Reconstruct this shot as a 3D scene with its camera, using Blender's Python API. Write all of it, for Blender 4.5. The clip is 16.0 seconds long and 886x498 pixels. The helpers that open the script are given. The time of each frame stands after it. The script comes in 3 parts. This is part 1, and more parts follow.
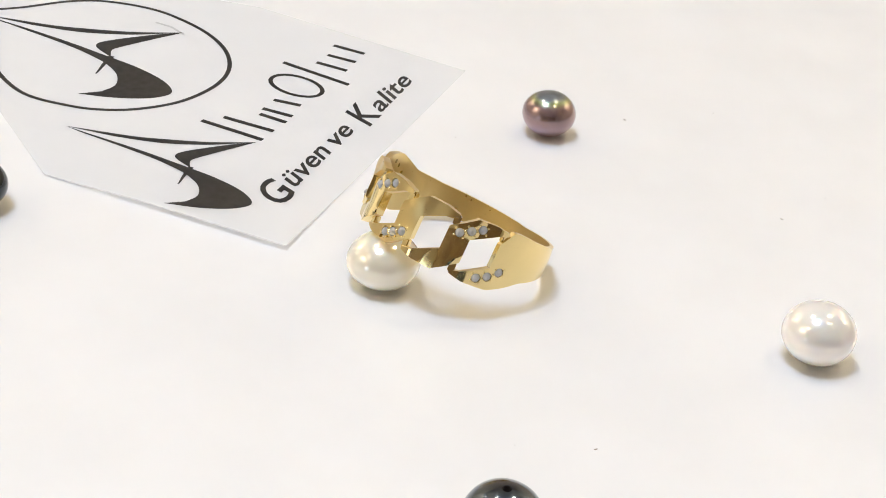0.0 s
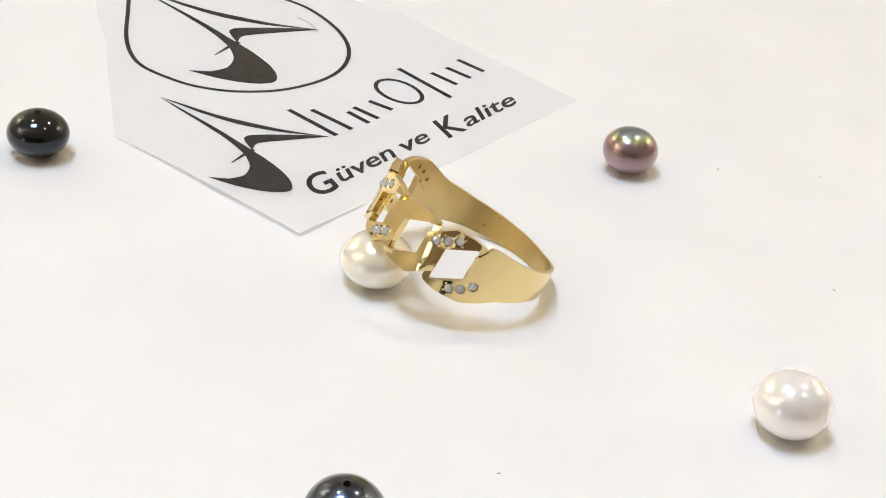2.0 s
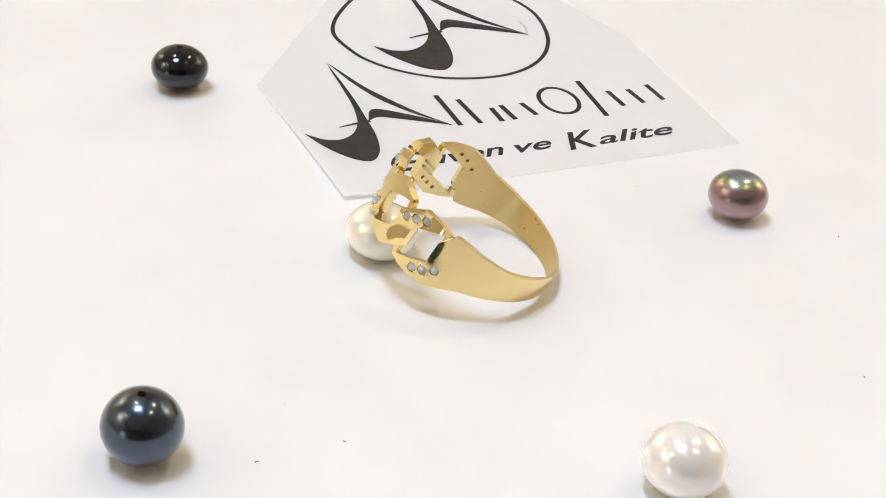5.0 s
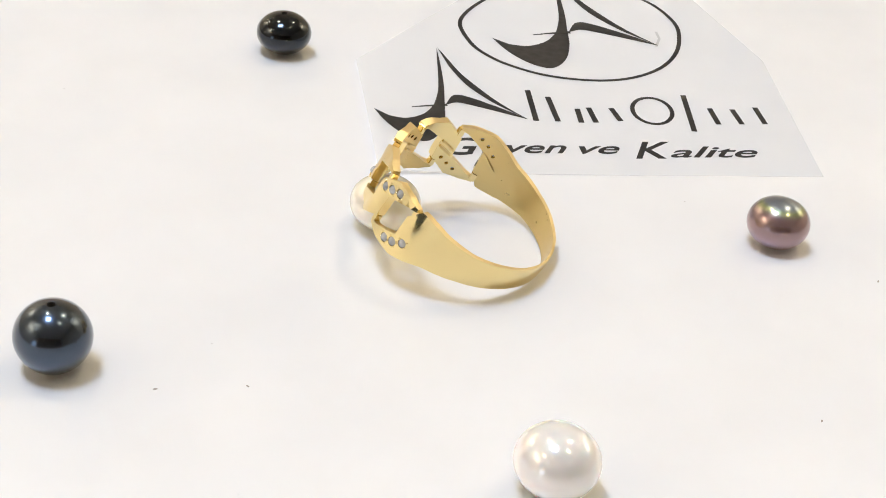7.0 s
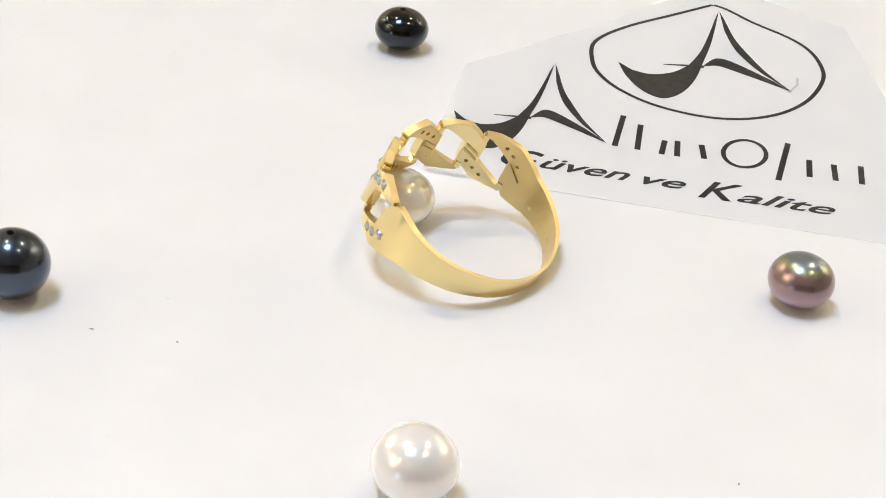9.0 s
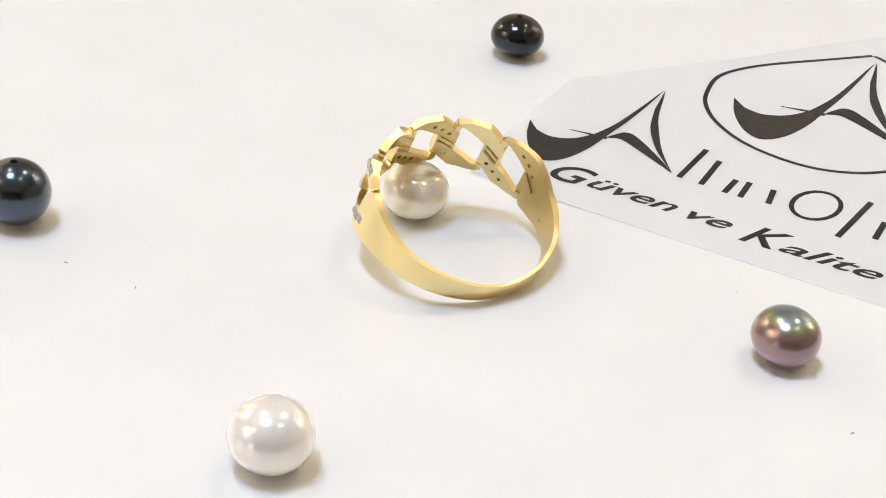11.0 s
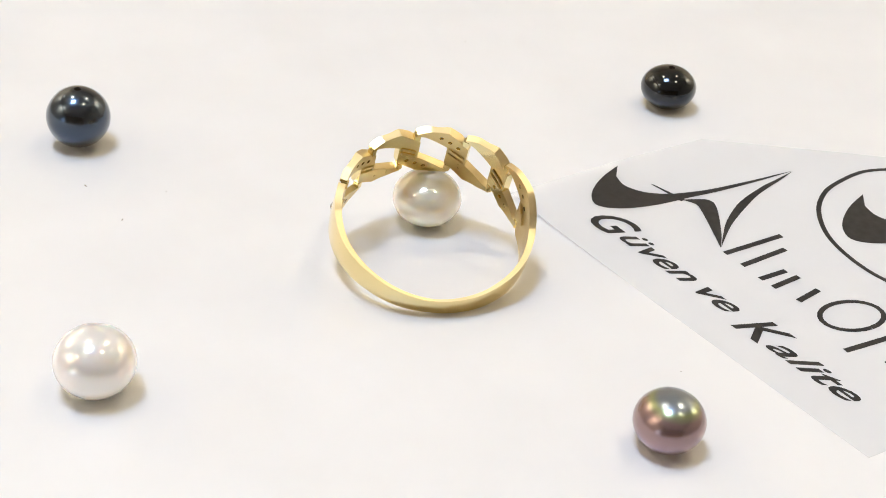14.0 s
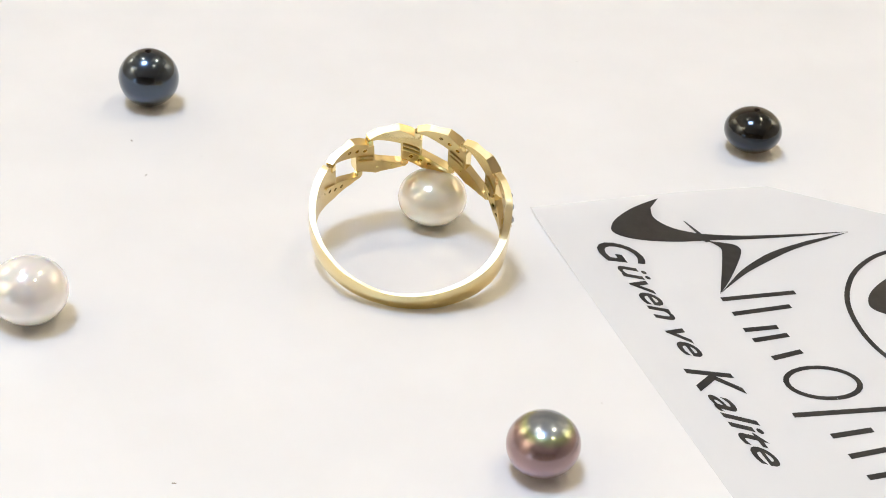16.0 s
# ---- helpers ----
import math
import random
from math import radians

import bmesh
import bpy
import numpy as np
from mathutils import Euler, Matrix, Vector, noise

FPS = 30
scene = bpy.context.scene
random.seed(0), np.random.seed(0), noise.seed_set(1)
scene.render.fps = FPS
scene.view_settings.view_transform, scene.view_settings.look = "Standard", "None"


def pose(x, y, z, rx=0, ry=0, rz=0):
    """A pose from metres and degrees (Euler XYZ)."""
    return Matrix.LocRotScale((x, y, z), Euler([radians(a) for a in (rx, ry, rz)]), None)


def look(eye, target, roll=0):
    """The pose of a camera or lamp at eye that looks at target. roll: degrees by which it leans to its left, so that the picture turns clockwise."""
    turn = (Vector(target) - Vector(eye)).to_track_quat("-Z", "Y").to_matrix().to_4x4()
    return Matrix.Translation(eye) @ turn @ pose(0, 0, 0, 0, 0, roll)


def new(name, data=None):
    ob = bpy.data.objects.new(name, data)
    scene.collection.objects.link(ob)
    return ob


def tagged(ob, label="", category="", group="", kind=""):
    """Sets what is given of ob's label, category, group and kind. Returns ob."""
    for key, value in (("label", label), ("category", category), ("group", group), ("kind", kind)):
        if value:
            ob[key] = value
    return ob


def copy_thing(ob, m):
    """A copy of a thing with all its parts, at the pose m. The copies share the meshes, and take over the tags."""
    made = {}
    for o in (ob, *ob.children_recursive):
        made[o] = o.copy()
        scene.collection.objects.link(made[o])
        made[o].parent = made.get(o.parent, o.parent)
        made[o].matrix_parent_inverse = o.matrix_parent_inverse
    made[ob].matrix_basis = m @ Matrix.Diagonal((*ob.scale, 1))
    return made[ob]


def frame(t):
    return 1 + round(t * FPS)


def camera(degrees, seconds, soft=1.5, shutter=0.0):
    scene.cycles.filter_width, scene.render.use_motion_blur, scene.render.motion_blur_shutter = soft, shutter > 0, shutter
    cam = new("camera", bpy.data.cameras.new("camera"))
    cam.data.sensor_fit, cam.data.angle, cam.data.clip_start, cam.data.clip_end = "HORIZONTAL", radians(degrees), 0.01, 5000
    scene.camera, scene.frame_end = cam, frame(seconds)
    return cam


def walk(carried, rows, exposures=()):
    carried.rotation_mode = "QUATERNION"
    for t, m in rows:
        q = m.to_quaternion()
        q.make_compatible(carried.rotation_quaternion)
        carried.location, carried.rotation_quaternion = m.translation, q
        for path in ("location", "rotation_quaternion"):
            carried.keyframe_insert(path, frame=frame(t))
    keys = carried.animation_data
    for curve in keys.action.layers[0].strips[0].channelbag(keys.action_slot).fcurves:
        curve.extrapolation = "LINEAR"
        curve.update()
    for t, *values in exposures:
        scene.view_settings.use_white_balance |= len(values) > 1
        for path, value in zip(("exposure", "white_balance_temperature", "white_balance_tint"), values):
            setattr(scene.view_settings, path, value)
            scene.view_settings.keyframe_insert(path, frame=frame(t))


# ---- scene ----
cam = camera(30.77, 16.0, soft=0.9)
MM = 0.001
U = 1.7 * MM  # the plan below is drawn in units of 1.7 mm

# seconds, place in mm, tilt, yaw and roll of the hand-held camera
PATH = [
    (0, 0.89, -145.33, 91.99, 58.517, 0.048, 7.014),
    (0.5, 0.91, -146.09, 91.98, 58.847, 0.044, 7.106),
    (1, 0.86, -145.47, 91.89, 58.727, -0.006, 7.036),
    (1.5, 1.03, -145.08, 91.79, 58.727, 0.059, 6.980),
    (2, 0.88, -144.99, 92.27, 58.676, 0.062, 6.964),
    (2.5, 1.07, -145.27, 91.69, 58.818, 0.039, 6.906),
    (3, 0.90, -144.96, 91.52, 58.812, 0.029, 6.650),
    (3.5, 0.85, -144.31, 90.38, 58.931, 0.109, 6.321),
    (4, 0.73, -143.98, 89.97, 58.951, 0.198, 6.206),
    (6.5, 1.25, -146.63, 88.75, 58.702, 0.076, 5.113),
    (7, 1.03, -146.11, 88.36, 58.709, 0.029, 5.223),
    (7.5, 0.43, -145.51, 87.98, 58.771, -0.052, 5.377),
    (8, 0.55, -145.44, 87.62, 58.881, 0.032, 5.278),
    (8.5, 1.04, -145.46, 87.77, 58.803, 0.121, 5.223),
    (9, 1.14, -145.23, 87.57, 58.796, 0.202, 5.205),
    (9.5, 0.75, -144.85, 87.06, 58.761, -0.029, 5.468),
    (10, 1.09, -144.47, 86.91, 58.716, 0.198, 5.347),
    (12.5, 1.03, -144.73, 88.36, 58.574, -0.097, 5.518),
    (13, 1.34, -144.44, 88.91, 58.250, -0.266, 5.741),
    (13.5, 1.59, -144.70, 89.29, 58.293, -0.213, 5.703),
    (14, 1.64, -144.98, 89.29, 58.510, -0.171, 5.802),
    (14.5, 2.07, -145.41, 90.02, 58.425, -0.116, 5.675),
    (15, 2.10, -145.87, 89.83, 58.526, -0.295, 5.610),
    (15.5, 3.06, -145.74, 89.90, 58.405, -0.071, 5.339),
    (16, 2.91, -146.12, 90.03, 58.404, -0.196, 5.483),
]
walk(cam, [(t, pose(x * MM, y * MM, z * MM, rx, 0, yaw) @ pose(0, 0, 0, 0, 0, roll)) for t, x, y, z, rx, yaw, roll in PATH],
     exposures=[(0.0, -0.66, 5560, 7.2), (16.0, -0.66, 5560, 7.2)])

# seconds and degrees of the turntable
TURN = [(0, 25.86), (0.5, 21.57), (1, 17.20), (1.5, 12.87), (2, 8.48), (2.5, 4.10), (3, -0.35), (3.5, -4.87), (4, -9.38), (6.5, -31.30), (7, -35.67), (7.5, -40.14), (8, -44.51), (8.5, -48.85), (9, -53.18), (9.5, -57.72), (10, -61.92), (12.5, -83.64), (13, -88.01), (13.5, -92.46), (14, -96.72), (14.5, -101.10), (15, -105.66), (15.5, -110.06), (16, -114.56)]

# ---------------------------------------------------------------- light
world = bpy.data.worlds.new("world")
scene.world = world
world.use_nodes = True
world.node_tree.nodes["Background"].inputs[0].default_value = (0.9, 0.95, 1.0, 1)
world.node_tree.nodes["Background"].inputs[1].default_value = 0.05
scene.view_settings.exposure = 0.0


def lamp(name, place, size, power, colour, shape="DISK", aim=(0, 0, 0), size_y=None):
    data = bpy.data.lights.new(name, "AREA")
    data.shape, data.size, data.energy, data.color = shape, size, power, colour
    if size_y:
        data.size_y = size_y
    ob = new(name, data)
    ob.matrix_world = look(place, aim)
    return ob


PANEL = (-0.36, -0.10, 1.74)
SPOTS = [(0.66, 0.72, 1.76), (0.64, -0.18, 1.76), (-0.55, 0.53, 1.76), (-1.42, -0.76, 1.76)]
SPOT_POWER = [9.5, 4, 9.5, 2.5]
lamp("panel_lamp", (PANEL[0], PANEL[1], PANEL[2] - 0.03), 0.40, 27, (0.72, 0.81, 1.0), "SQUARE", (PANEL[0], PANEL[1] + 0.0001, 0))
lamp("window_lamp", (-2.19, -2.45, 0.35), 1.0, 9, (0.90, 0.97, 1.0), "RECTANGLE", (0, -2.45, 0.35), 0.80)
for p, power in zip(SPOTS, SPOT_POWER):
    lamp("spot_lamp", (p[0], p[1], p[2] - 0.025), 0.10, power, (1.0, 0.77, 0.46), "DISK", (p[0] * 0.7, p[1] * 0.7, 0))


# unseen wall washers, added as warm fill that lights the pale walls
FILL_WASHERS = [(-1.75, 1.2, 1.76), (1.75, 1.2, 1.76), (-1.75, -0.6, 1.76)]
for x, y, z in FILL_WASHERS:
    lamp("fill_washer_lamp", (x, y, z - 0.03), 0.10, 70, (1.0, 0.82, 0.56), "DISK", (x * 3, y * 3, 0.9))


# ---------------------------------------------------------------- materials
def mat(name, colour, rough=0.5, metal=0.0, **more):
    m = bpy.data.materials.new(name)
    m.use_nodes = True
    b = m.node_tree.nodes["Principled BSDF"]
    b.inputs["Base Color"].default_value = (*colour, 1)
    b.inputs["Roughness"].default_value = rough
    b.inputs["Metallic"].default_value = metal
    for key, value in more.items():
        b.inputs[key.replace("_", " ")].default_value = value
    return m


def tree(m):
    t = m.node_tree
    return t.nodes, t.links, t.nodes["Principled BSDF"]


def noise_node(m, scale, detail=4.0, coords="Object", stretch=None):
    n, l, b = tree(m)
    tc = n.new("ShaderNodeTexCoord")
    mp = n.new("ShaderNodeMapping")
    if stretch:
        mp.inputs["Scale"].default_value = stretch
    l.new(tc.outputs[coords], mp.inputs[0])
    t = n.new("ShaderNodeTexNoise")
    t.inputs["Scale"].default_value, t.inputs["Detail"].default_value = scale, detail
    l.new(mp.outputs[0], t.inputs["Vector"])
    return t.outputs["Fac"]


def mix_colour(m, fac, a, b, low=0.35, high=0.65, socket="Base Color"):
    n, l, bs = tree(m)
    r = n.new("ShaderNodeValToRGB")
    r.color_ramp.elements[0].position, r.color_ramp.elements[1].position = low, high
    r.color_ramp.elements[0].color, r.color_ramp.elements[1].color = (*a, 1), (*b, 1)
    l.new(fac, r.inputs[0])
    l.new(r.outputs[0], bs.inputs[socket])


def range_to(m, fac, low, high, socket):
    n, l, bs = tree(m)
    r = n.new("ShaderNodeMapRange")
    r.inputs["To Min"].default_value, r.inputs["To Max"].default_value = low, high
    l.new(fac, r.inputs["Value"])
    l.new(r.outputs[0], bs.inputs[socket])


def bump(m, fac, strength, distance):
    n, l, bs = tree(m)
    b = n.new("ShaderNodeBump")
    b.inputs["Strength"].default_value, b.inputs["Distance"].default_value = strength, distance
    l.new(fac, b.inputs["Height"])
    l.new(b.outputs[0], bs.inputs["Normal"])


white_board = mat("white_board", (0.82, 0.81, 0.80), 0.40, IOR=1.85, Coat_Weight=0.6, Coat_Roughness=0.36, Coat_IOR=1.6)
mix_colour(white_board, noise_node(white_board, 60, 5), (0.805, 0.80, 0.80), (0.84, 0.835, 0.835))
range_to(white_board, noise_node(white_board, 400, 3), 0.36, 0.5, "Roughness")
bump(white_board, noise_node(white_board, 2500, 2), 0.05, 0.00005)
film_white = mat("film_white", (0.74, 0.74, 0.74), 0.35)
mix_colour(film_white, noise_node(film_white, 150, 5), (0.94, 0.935, 0.93), (0.965, 0.96, 0.955))
bump(film_white, noise_node(film_white, 300, 2), 0.10, 0.0001)
nodes, links, shader = tree(film_white)
haze, soften = nodes.new("ShaderNodeBsdfTranslucent"), nodes.new("ShaderNodeMixShader")
haze.inputs[0].default_value = (0.98, 0.98, 0.98, 1)
soften.inputs[0].default_value = 0.46
links.new(shader.outputs[0], soften.inputs[1])
links.new(haze.outputs[0], soften.inputs[2])
clear, blend = nodes.new("ShaderNodeBsdfTransparent"), nodes.new("ShaderNodeMixShader")
blend.inputs[0].default_value = 0.35
links.new(soften.outputs[0], blend.inputs[1])
links.new(clear.outputs[0], blend.inputs[2])
links.new(blend.outputs[0], nodes["Material Output"].inputs[0])
ink = mat("ink", (0.014, 0.014, 0.015), 0.45)
range_to(ink, noise_node(ink, 900, 3), 0.35, 0.6, "Roughness")
ink_grey = mat("ink_grey", (0.45, 0.45, 0.45), 0.5)
speck_dark = mat("speck_dark", (0.35, 0.31, 0.28), 0.9)

gold = mat("gold", (0.82, 0.67, 0.32), 0.08, 1.0)
range_to(gold, noise_node(gold, 500, 2), 0.06, 0.10, "Roughness")
bump(gold, noise_node(gold, 260, 3), 0.06, 0.0001)
gold_brushed = mat("gold_brushed", (0.69, 0.54, 0.235), 0.35, 1.0)
range_to(gold_brushed, noise_node(gold_brushed, 1500, 2), 0.24, 0.36, "Roughness")
bump(gold_brushed, noise_node(gold_brushed, 5000, 3, stretch=(1, 1, 0.5)), 0.10, 0.0001)
gold_rim = mat("gold_rim", (0.78, 0.64, 0.34), 0.3, 1.0)
range_to(gold_rim, noise_node(gold_rim, 1800, 2), 0.24, 0.44, "Roughness")
bump(gold_rim, noise_node(gold_rim, 3200, 4), 0.22, 0.0001)
gem_clear = mat("gem_clear", (0.98, 0.98, 0.97), 0.0, 0.0, IOR=2.4, Transmission_Weight=0.6)
hole_dark = mat("hole_dark", (0.02, 0.018, 0.016), 0.8)


def pearl_mat(name, a, b, rough, metal, film=0.0, scale=140, coat=0.6, low=0.35, high=0.65):
    m = mat(name, a, rough, metal)
    n, l, bs = tree(m)
    mix_colour(m, noise_node(m, scale, 3), a, b, low, high)
    bs.inputs["Coat Weight"].default_value = coat
    bs.inputs["Coat Roughness"].default_value = 0.07
    if film:
        bs.inputs["Thin Film Thickness"].default_value = film
        bs.inputs["Thin Film IOR"].default_value = 1.45
    bump(m, noise_node(m, 260, 3), 0.05, 0.0001)
    return m


pearl_white = pearl_mat("pearl_white", (0.96, 0.92, 0.90), (0.97, 0.94, 0.91), 0.17, 0.28, coat=0.7)
pearl_cream = pearl_mat("pearl_cream", (0.95, 0.91, 0.82), (0.96, 0.93, 0.86), 0.17, 0.28, coat=0.7)
for m in (pearl_white, pearl_cream):
    b = tree(m)[2]
    b.inputs["Subsurface Weight"].default_value = 0.4
    b.inputs["Subsurface Radius"].default_value = (1.0, 0.8, 0.6)
    b.inputs["Subsurface Scale"].default_value = 0.0012
    b.inputs["Coat Weight"].default_value = 1.0
    b.inputs["Coat Roughness"].default_value = 0.09
    b.inputs["Coat IOR"].default_value = 1.95
pearl_blue = pearl_mat("pearl_blue", (0.055, 0.072, 0.105), (0.07, 0.09, 0.125), 0.2, 1.0)
pearl_black = pearl_mat("pearl_black", (0.020, 0.024, 0.030), (0.030, 0.034, 0.040), 0.13, 1.0)
pearl_mauve = pearl_mat("pearl_mauve", (0.40, 0.20, 0.22), (0.33, 0.18, 0.24), 0.24, 0.8)


def overtone_and_bounce(m, low, mid, high):
    """Nacre tones by height, foot to crown; can also hold painted-in table bounce."""
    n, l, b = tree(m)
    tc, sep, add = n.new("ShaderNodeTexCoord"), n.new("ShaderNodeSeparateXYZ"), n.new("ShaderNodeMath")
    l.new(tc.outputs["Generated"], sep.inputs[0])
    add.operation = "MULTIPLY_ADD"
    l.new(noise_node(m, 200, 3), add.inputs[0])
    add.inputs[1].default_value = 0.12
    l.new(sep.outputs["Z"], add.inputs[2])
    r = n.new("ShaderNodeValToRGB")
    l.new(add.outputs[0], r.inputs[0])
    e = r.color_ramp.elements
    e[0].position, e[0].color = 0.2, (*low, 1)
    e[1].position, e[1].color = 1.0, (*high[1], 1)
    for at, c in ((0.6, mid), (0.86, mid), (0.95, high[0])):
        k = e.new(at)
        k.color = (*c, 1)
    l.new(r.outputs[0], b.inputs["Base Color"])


overtone_and_bounce(pearl_mauve, (0.38, 0.26, 0.30), (0.32, 0.22, 0.22), ((0.32, 0.36, 0.18), (0.27, 0.31, 0.37)))
overtone_and_bounce(pearl_cream, (0.96, 0.90, 0.70), (0.95, 0.88, 0.72), ((0.95, 0.89, 0.70), (0.96, 0.91, 0.76)))
# the white pearl's warmer foot is bounced table light put into its colour
overtone_and_bounce(pearl_white, (0.98, 0.92, 0.80), (0.97, 0.90, 0.83), ((0.96, 0.93, 0.88), (0.97, 0.94, 0.91)))

window_glass = mat("window_glass", (0.95, 0.97, 0.97), 0.02, 0.0, Transmission_Weight=1.0)
wall_paint = mat("wall_paint", (0.74, 0.72, 0.68), 0.8)
mix_colour(wall_paint, noise_node(wall_paint, 3, 5), (0.66, 0.61, 0.53), (0.72, 0.67, 0.585))
# dark brown that gives the pearls and the gold their dark reflections
wall_dark = mat("wall_dark", (0.20, 0.14, 0.095), 0.6)
mix_colour(wall_dark, noise_node(wall_dark, 3, 5), (0.26, 0.19, 0.13), (0.33, 0.25, 0.18))
ceiling_paint = mat("ceiling_paint", (0.55, 0.54, 0.52), 0.85)
mix_colour(ceiling_paint, noise_node(ceiling_paint, 2, 5), (0.76, 0.74, 0.70), (0.82, 0.80, 0.76))
floor_stone = mat("floor_stone", (0.60, 0.56, 0.50), 0.4)
mix_colour(floor_stone, noise_node(floor_stone, 4, 6, stretch=(1, 3, 1)), (0.54, 0.50, 0.44), (0.64, 0.60, 0.54))
lamp_body = mat("lamp_body", (0.75, 0.75, 0.74), 0.4)
range_to(lamp_body, noise_node(lamp_body, 40, 3), 0.3, 0.5, "Roughness")


# ---------------------------------------------------------------- helpers
def mesh_of(name, bm, *materials):
    me = bpy.data.meshes.new(name)
    bm.normal_update()
    bm.to_mesh(me)
    bm.free()
    for m in materials:
        me.materials.append(m)
    return me


def smooth(me, angle=35):
    me.set_sharp_from_angle(angle=radians(angle))
    me.polygons.foreach_set("use_smooth", [True] * len(me.polygons))
    return me


def part(name, bm, material, parent, label="", angle=35, more=()):
    ob = new(name, smooth(mesh_of(name, bm, material, *more), angle))
    ob.parent = parent
    return tagged(ob, label)


def box(bm, x0, y0, z0, x1, y1, z1):
    m = Matrix.Translation(((x0 + x1) / 2, (y0 + y1) / 2, (z0 + z1) / 2)) @ Matrix.Diagonal((x1 - x0, y1 - y0, z1 - z0, 1))
    bmesh.ops.create_cube(bm, size=1, matrix=m)
    return bm


def cylinder(bm, r0, r1, depth, m=Matrix(), seg=48):
    bmesh.ops.create_cone(bm, cap_ends=True, segments=seg, radius1=r0, radius2=r1, depth=depth, matrix=m)
    return bm


def setting(name, bm, material, label, category):
    return tagged(new(name, mesh_of(name, bm, material)), label, category, kind="structure")


# ---------------------------------------------------------------- the room around the turntable
X0, X1, Y0, Y1, Z0, Z1 = -2.2, 2.2, -3.2, 2.3, -0.80, 1.80
setting("floor", box(bmesh.new(), X0, Y0, Z0 - 0.1, X1, Y1, Z0), floor_stone, "pale polished stone shop floor", "floor")
setting("ceiling", box(bmesh.new(), X0, Y0, Z1, X1, Y1, Z1 + 0.1), ceiling_paint, "off-white painted ceiling with lamps", "ceiling")
WIN_Y0, WIN_Y1, WIN_Z0, WIN_Z1 = -2.95, -1.95, -0.05, 0.75
west = box(bmesh.new(), X0 - 0.1, Y0, Z0, X0, WIN_Y0, Z1)
box(west, X0 - 0.1, WIN_Y1, Z0, X0, Y1, Z1)
box(west, X0 - 0.1, WIN_Y0, Z0, X0, WIN_Y1, WIN_Z0)
box(west, X0 - 0.1, WIN_Y0, WIN_Z1, X0, WIN_Y1, Z1)
setting("wall_west", west, wall_paint, "pale beige painted wall", "wall")
setting("wall_east", box(bmesh.new(), X1, Y0, Z0, X1 + 0.1, Y1, Z1), wall_paint, "pale beige painted wall", "wall")
setting("wall_north", box(bmesh.new(), X0 - 0.1, Y1, Z0, X1 + 0.1, Y1 + 0.1, Z1), wall_paint, "pale beige painted wall", "wall")
# unseen wall behind the camera, kept dark in place of whoever stands there
setting("wall_south", box(bmesh.new(), X0 - 0.1, Y0 - 0.1, Z0, X1 + 0.1, Y0, Z1), wall_dark, "unseen brown wall, dark for the reflections", "wall")

window = tagged(new("window_1"), "wide shop window with a white frame", "window", kind="structure")
for name, y0, z0, y1, z1 in (("frame_rail", WIN_Y0, WIN_Z0, WIN_Y1, WIN_Z0 + 0.05), ("frame_rail", WIN_Y0, WIN_Z1 - 0.05, WIN_Y1, WIN_Z1),
                             ("frame_stile", WIN_Y0, WIN_Z0 + 0.05, WIN_Y0 + 0.05, WIN_Z1 - 0.05), ("frame_stile", WIN_Y1 - 0.05, WIN_Z0 + 0.05, WIN_Y1, WIN_Z1 - 0.05),
                             ("mullion", -2.48, WIN_Z0 + 0.05, -2.42, WIN_Z1 - 0.05)):
    part(name, box(bmesh.new(), X0 - 0.07, y0, z0, X0 + 0.02, y1, z1), lamp_body, window)
part("pane", box(bmesh.new(), X0 - 0.055, WIN_Y0 + 0.05, WIN_Z0 + 0.05, X0 - 0.045, WIN_Y1 - 0.05, WIN_Z1 - 0.05), window_glass, window)


def ceiling_panel():
    e = tagged(new("ceiling_panel_light"), "square white ceiling panel light, switched on", "ceiling light")
    e.matrix_world = Matrix.Translation((PANEL[0], PANEL[1], Z1))
    bm = bmesh.new()
    for s in (-1, 1):
        box(bm, -0.24, s * 0.22 - 0.02, -0.10, 0.24, s * 0.22 + 0.02, 0)
        box(bm, s * 0.22 - 0.02, -0.20, -0.10, s * 0.22 + 0.02, 0.20, 0)
    part("frame", bm, lamp_body, e)
    part("backing", box(bmesh.new(), -0.20, -0.20, -0.02, 0.20, 0.20, 0), lamp_body, e)


def ceiling_spot():
    e = tagged(new("ceiling_spotlight"), "small round warm ceiling spotlight, switched on", "ceiling light", "spotlights in the ceiling")
    bm = bmesh.new()
    ring = [bmesh.ops.create_circle(bm, segments=40, radius=r, matrix=Matrix.Translation((0, 0, z)))["verts"] for r, z in ((0.075, 0), (0.075, -0.07), (0.058, -0.07), (0.058, -0.01))]
    for a, b in zip(ring, ring[1:]):
        for k in range(40):
            bm.faces.new((a[k], a[(k + 1) % 40], b[(k + 1) % 40], b[k]))
    bmesh.ops.recalc_face_normals(bm, faces=bm.faces)
    part("housing", bm, lamp_body, e)
    return e


ceiling_panel()
first = ceiling_spot()
first.matrix_world = Matrix.Translation((SPOTS[0][0], SPOTS[0][1], Z1))
# the washers' housings belong to the added fill lamps, not to known spotlights
for p in SPOTS[1:] + FILL_WASHERS:
    copy_thing(first, Matrix.Translation((p[0], p[1], Z1)))


